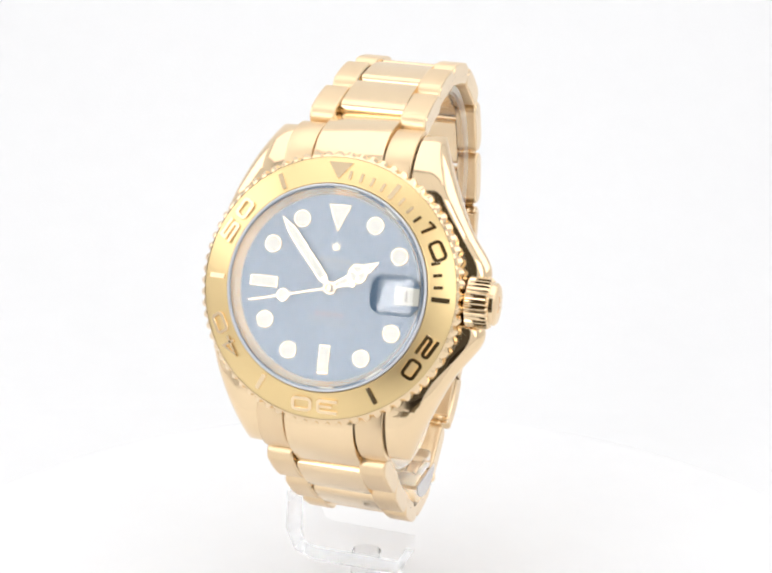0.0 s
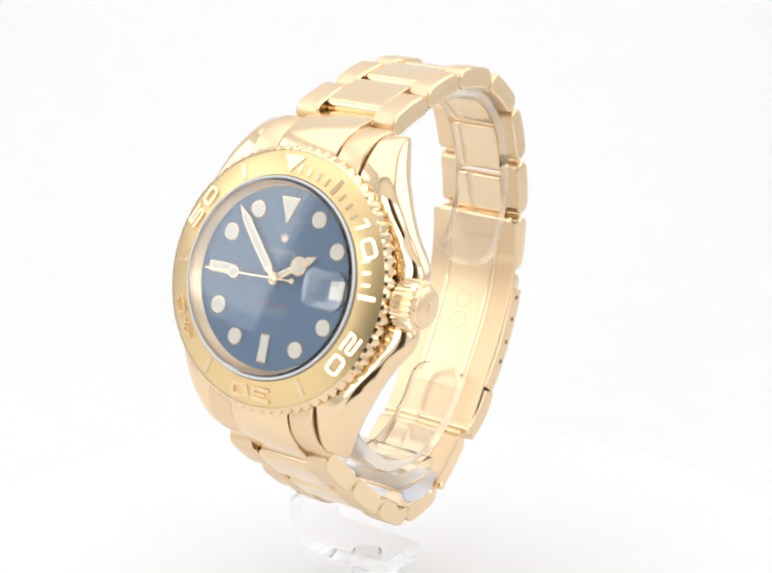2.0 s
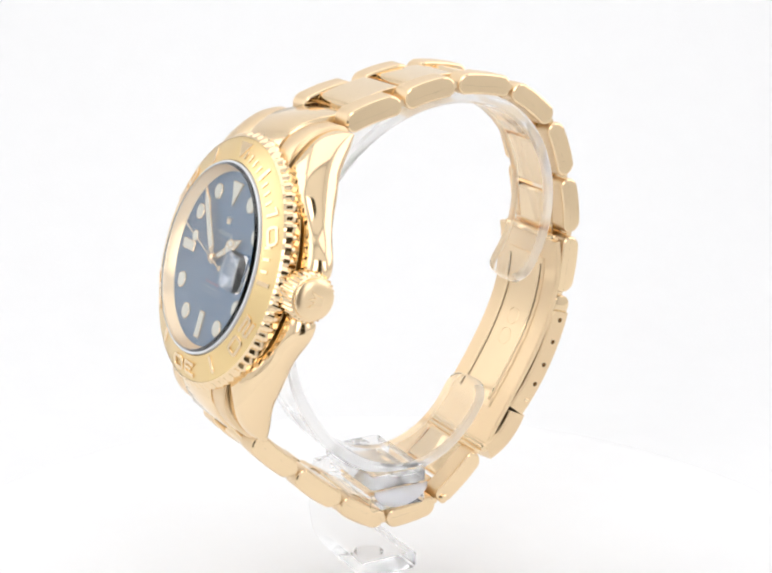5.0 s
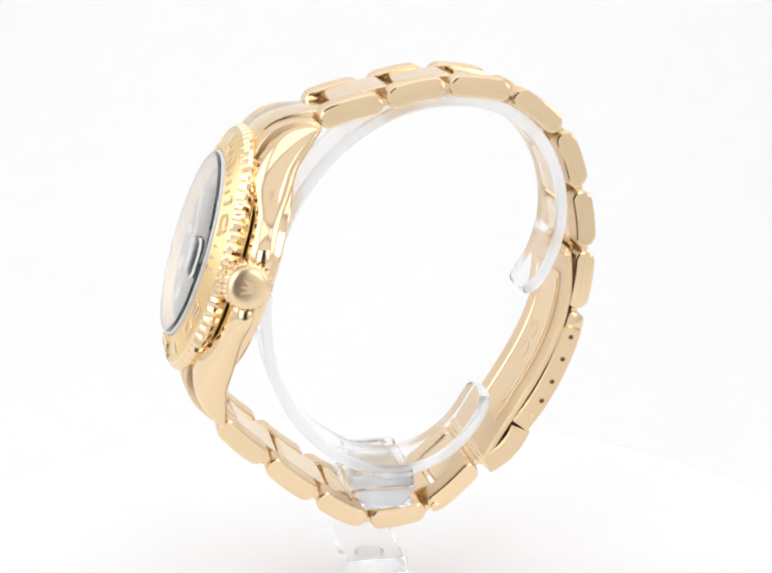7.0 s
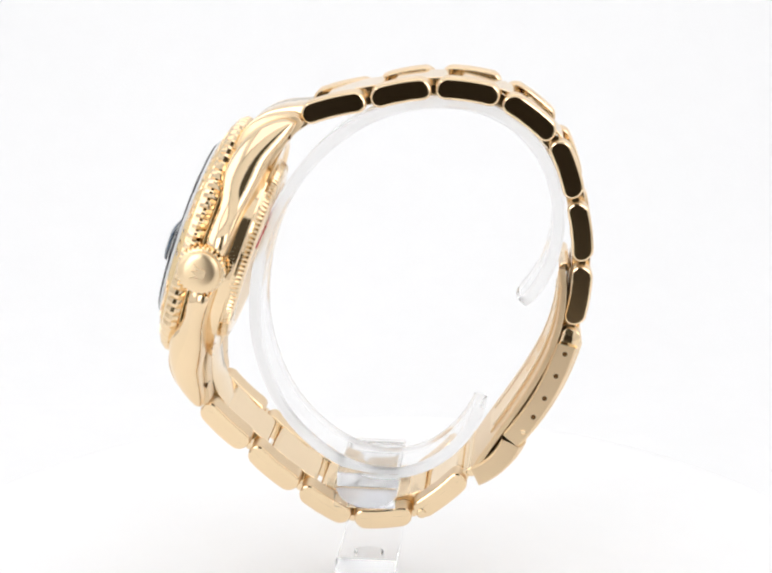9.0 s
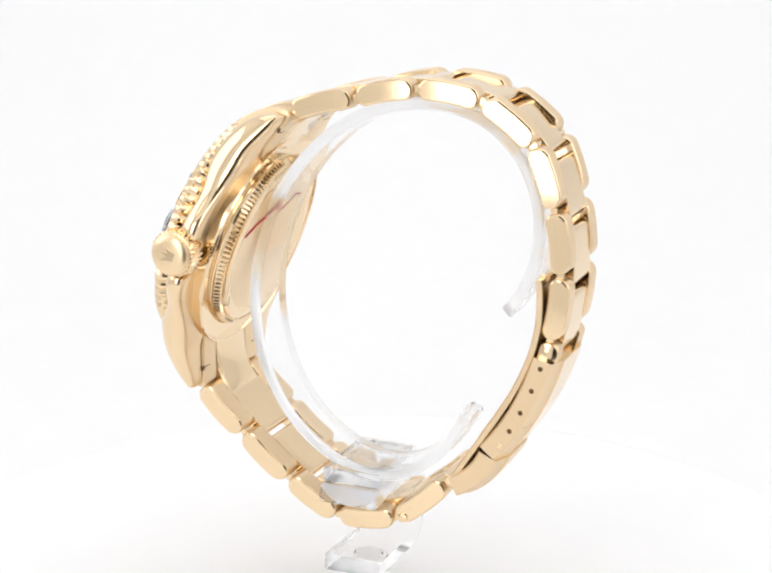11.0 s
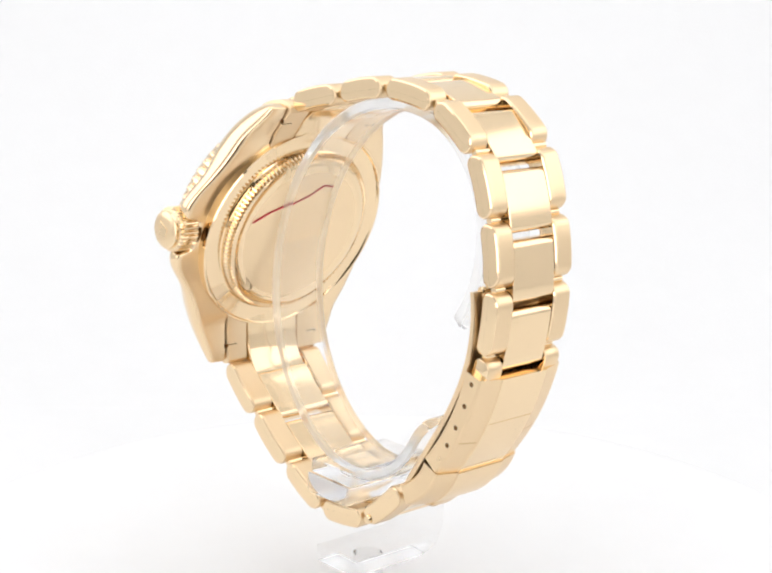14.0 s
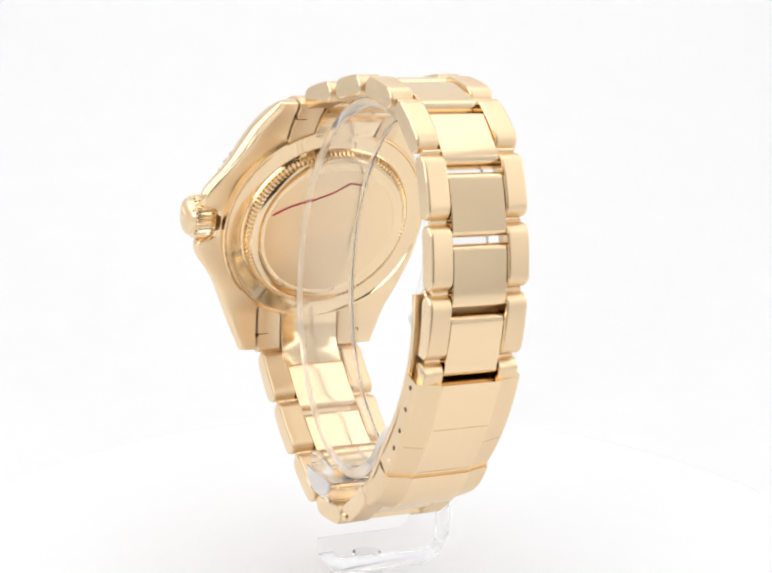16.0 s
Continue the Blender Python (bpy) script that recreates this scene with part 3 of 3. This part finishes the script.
            lathe(bm, [(0, -0.03), (0.33, -0.03), (0.33, 0.03), (0, 0.03)], 16, m)
            part("pin_hole", bm, BROWN if z > -3 else POLISHED, cover, "small dark disc standing for a shaded hole" if z > -3 else "small pin end")
    # grooves across the cover: thin strips whose darker gold paints the groove's shade
    for t, y0, y1 in ((0.42, -4.7, 4.7), (0.93, -4.7, 4.7), (0.62, -8.4, -5.2), (0.62, 5.2, 8.4)):
        path = arc((32.5, 10.6), (23.5, -7.0), 1.1, 50)
        x, z = path[int(t * 50)]
        x2, z2 = path[min(50, int(t * 50) + 1)]
        e = Vector((x2 - x, 0, z2 - z)).normalized()
        o = Vector((-e.z, 0, e.x))
        if o.x < 0:
            o = -o
        bm = bmesh.new()
        c = Vector((x, MIDY, z + LIFT))
        loft(bm, [[c + o * (n + (0.33 if abs(y) < 4.8 else 0.1 - 0.2 * (abs(y) - 5.07))) + e * u + Vector((0, y, 0)) for u, n in ((-0.08, 0.02), (0.0, 0.04), (0.08, 0.02), (0, -0.2))] for y in (y0, y1)])
        part("groove", bm, GROOVE, cover, "fine cross line, darkened as a shaded groove", smooth=False)
    # finger notch where the cover ends: a solid plate with its shade as dark colour
    bm = bmesh.new()
    m = Matrix.Translation((23.4, MIDY, -7.25 + LIFT)) @ Matrix.Rotation(radians(-40), 4, "Y")
    prism(bm, [(0.5 * math.sin(a), 4.4 * math.cos(a)) for a in [k * math.pi / 12 for k in range(24)]], -0.3, 0.95, m)
    part("finger_notch", bm, BROWN, cover, "dark plate standing for the shaded finger notch")
    # folding blades inside the loop
    def fold(t, lift=0.0):
        """A point of the fold's curve, which hugs the inside of the cover."""
        e = Vector((-13.3, 0, -35.2)).normalized()
        o = Vector((-e.z, 0, e.x))
        off = (5.45 - 4.0 * t) * 4 * t * (1 - t) - lift
        return (29.5 - 13.3 * t + o.x * off, 24.0 - 35.2 * t + o.z * off)
    shell("folding_blade", [fold(k / 24) for k in range(25)], 1.0, 8.75, "brushed gold folding blade inside the clasp", [BRUSHED], flat=True)
    inner = shell("folding_blade", [fold(0.1 + 0.74 * k / 24, 0.85) for k in range(25)], 0.45, 5.2, "narrow satin gold folding blade on the wide one", [SATIN], flat=True)
    # stamped ovals and two long ridges on the inner blade
    path = [fold(0.1 + 0.74 * k / 60, 0.85) for k in range(61)]

    def on_blade(t, y, lift=0.47):
        k = min(59, max(0, int(t * 60)))
        (x, z), (x2, z2) = path[k], path[k + 1]
        e = Vector((x2 - x, 0, z2 - z)).normalized()
        o = Vector((-e.z, 0, e.x))
        o = o if o.x > 0 else -o
        return Vector((x, MIDY + y, z + LIFT)) + e * (t * 60 - k) * 0.45 - o * lift, e, o
    for y0 in (-4.3, 4.3):
        bm = bmesh.new()
        rings = []
        for k in range(31):
            c, e, o = on_blade(0.04 + 0.92 * k / 30, y0)
            rings.append([c + Vector((0, u, 0)) - o * n for u, n in ((-0.35, -0.1), (-0.2, 0.14), (0.2, 0.14), (0.35, -0.1))])
        loft(bm, rings)
        part("ridge", bm, POLISHED, inner, "long polished ridge")
    for t0, rr in ((0.42, 1.5), (0.56, 1.5)):
        bm = bmesh.new()
        rings = []
        for k in range(25):
            a = 2 * math.pi * k / 24
            c, e, o = on_blade(t0 + 0.055 * math.sin(a), rr * math.cos(a))
            rings.append([c + Vector((0, u, 0)) - o * n for u, n in ((-0.14, -0.05), (0, 0.07), (0.14, -0.05))])
        loft(bm, rings, caps=False)
        part("stamped_mark", bm, SATIN, inner, "shallow stamped oval")
    for x, z in ((29.4, 23.9), (15.3, -11.3), (7.2, -19.2)):
        bm = bmesh.new()
        m = Matrix.Translation((x, MIDY, z + LIFT)) @ Matrix.Rotation(radians(90), 4, "X")
        w = 7.3 if z > 0 else 9.0
        lathe(bm, [(0, -w), (0.6, -w), (0.8, -w + 0.2), (0.8, w - 0.2), (0.6, w), (0, w)], 16, m)
        part("hinge_pin", bm, POLISHED, watch, "gold hinge pin")


def wristwatch():
    watch = tagged(new("wristwatch"), "yellow gold diver's wristwatch with a blue dial on a clear stand", "wristwatch")
    case(watch)
    case_back(watch)
    bezel(watch)
    dial(watch)
    sec = pointers_of(watch)
    crystal(watch)
    crown(watch)
    end_link(watch, 1)
    end_link(watch, -1)
    link_row(watch, UPPER, 1)
    link_row(watch, LOWER, -1)
    clasp(watch)
    return watch, sec


# ---- the clear stand ----
# the open cuff: an oval that leans to the clasp, from one lip round by the dial to the other
CUFF_A0, CUFF_SPAN = 11.0, 309.5


def display_stand():
    stand = tagged(new("display_stand"), "clear acrylic watch stand with an open cuff and a folded foot", "display stand")
    bm = bmesh.new()
    # open cuff: most of an oval, leaning to the clasp
    rings = []
    lean = radians(-17.45)

    def oval(deg):
        a = radians(deg)
        # both lips curl inwards
        f = 1 - 0.53 * max(0.0, (90 - deg) / 90) ** 2 - 0.85 * max(0.0, (deg - 270) / 90) ** 2
        u, w = 27.1 * f * math.cos(a), 32.2 * f * math.sin(a)
        return Vector((6.4 + u * math.cos(lean) - w * math.sin(lean), 0, 18.2 + u * math.sin(lean) + w * math.cos(lean)))
    for k in range(141):
        t = k / 140
        # closer steps towards the lips
        deg = CUFF_A0 + CUFF_SPAN * (t - 0.88 * math.sin(2 * math.pi * t) / (2 * math.pi))
        at = oval(deg)
        x, z = at.x, at.z
        e = (oval(deg + 0.5) - oval(deg - 0.5)).normalized()
        nrm = Vector((e.z, 0, -e.x))
        c = Vector((x, 0, z + LIFT))
        near = min(deg - CUFF_A0, CUFF_A0 + CUFF_SPAN - deg) * 0.5
        cut = 3.4 - math.sqrt(max(0.0, 3.4 ** 2 - (3.4 - min(3.4, near)) ** 2))
        rings.append([c + nrm * n + Vector((0, y - math.copysign(cut, y), 0)) for y, n in ((-6.4, -0.6), (-6.0, -1.0), (3.6, -1.0), (4.0, -0.6), (4.0, 0.6), (3.6, 1.0), (-6.0, 1.0), (-6.4, 0.6))])
    loft(bm, rings)
    cuff = part("cuff", bm, [ACRYLIC, EDGE], stand, "clear bent acrylic cuff with whitish cut edges", angle=40)
    for p in cuff.data.polygons:
        p.material_index = 1 if abs(p.normal.y) > 0.5 else 0
    # folded strip: arm in the loop, upright beside the bracelet, foot below it
    bm = bmesh.new()
    path = [(-9.3, -16.8), (8.0, -16.8), (11.2, -17.6), (12.4, -20.0), (12.4, -26.4), (11.2, -29.2), (8.6, -30.2), (-6.8, -30.2)]
    rings = []
    for k, (y, z) in enumerate(path):
        q, p = path[min(k + 1, len(path) - 1)], path[max(k - 1, 0)]
        e = Vector((0, q[0] - p[0], q[1] - p[1])).normalized()
        o = Vector((0, -e.z, e.y))
        c = Vector((0, y, z + LIFT))
        rings.append([c + o * n + Vector((x, 0, 0)) for x, n in ((-7.5, -1.2), (-7.2, -1.5), (2.5, -1.5), (2.8, -1.2), (2.8, 1.2), (2.5, 1.5), (-7.2, 1.5), (-7.5, 1.2))])
    loft(bm, rings)
    part("folded_foot", bm, ACRYLIC, stand, "clear folded acrylic foot", angle=40)
    # clear saddle block glued under the cuff, with a milky pad that rests in the bracelet
    bm = bmesh.new()
    prism(bm, [(-1.9 + u, -0.4 + v) for u, v in rounded_box(10.4, 17.0, 0.5, 4)], -14.7 + LIFT, -12.3 + LIFT, Matrix(), 0.25)
    part("saddle_block", bm, ACRYLIC, stand, "clear acrylic block under the cuff", angle=40)
    bm = bmesh.new()
    arch = [(-1.9 + 5.1 * math.cos(a), -14.75 - 3.4 * math.sin(a)) for a in [math.pi * k / 16 for k in range(17)]]
    loft(bm, [[Vector((x, y, z + LIFT)) for x, z in arch] for y in (-9.6, -9.35)])
    part("pad", bm, PALE, stand, "milky rounded end pad", angle=40)
    bm = bmesh.new()
    m = Matrix.Translation((-2.4, 0.6, 0))
    lathe(bm, [(0, 0), (4.0, 0), (4.0, 0.8), (2.6, 1.6), (2.6, LIFT - 31.75), (0, LIFT - 31.75)], 40, m)
    part("post", bm, ACRYLIC, stand, "short clear round post", angle=40)
    return stand


# the turntable's axis leans a little; the watch and its stand stand upright on it but for that lean
AXIS = pose(-0.00343, 0.00011, 0.00027, 0.03, 2.56, -0.51)
SEAT = pose(0.00339, -0.00058, -0.00012, -0.41, -2.52, 0.17)
SPIN = [(k * 0.5, 73.12 - 8.633 * k * 0.5) for k in range(33)]


def motions():
    walk(table, [(t, pose(0, 0, 0, 0, 0, d)) for t, d in SPIN])
    rows = [(t, AXIS @ pose(0, 0, 0, 0, 0, d) @ SEAT) for t, d in SPIN]
    walk(watch, rows)
    walk(stand, rows)
    base = Matrix.LocRotScale(DIAL.translation * MM, DIAL.to_quaternion(), None)
    lift = Matrix.Translation((0, 0, 1.28 * MM))
    walk(second, [(t, base @ lift @ Matrix.Rotation(-radians(256 + 6 * t), 4, "Z")) for t in [k * 1.0 for k in range(17)]])


table = tent()
watch, second = wristwatch()
stand = display_stand()
motions()
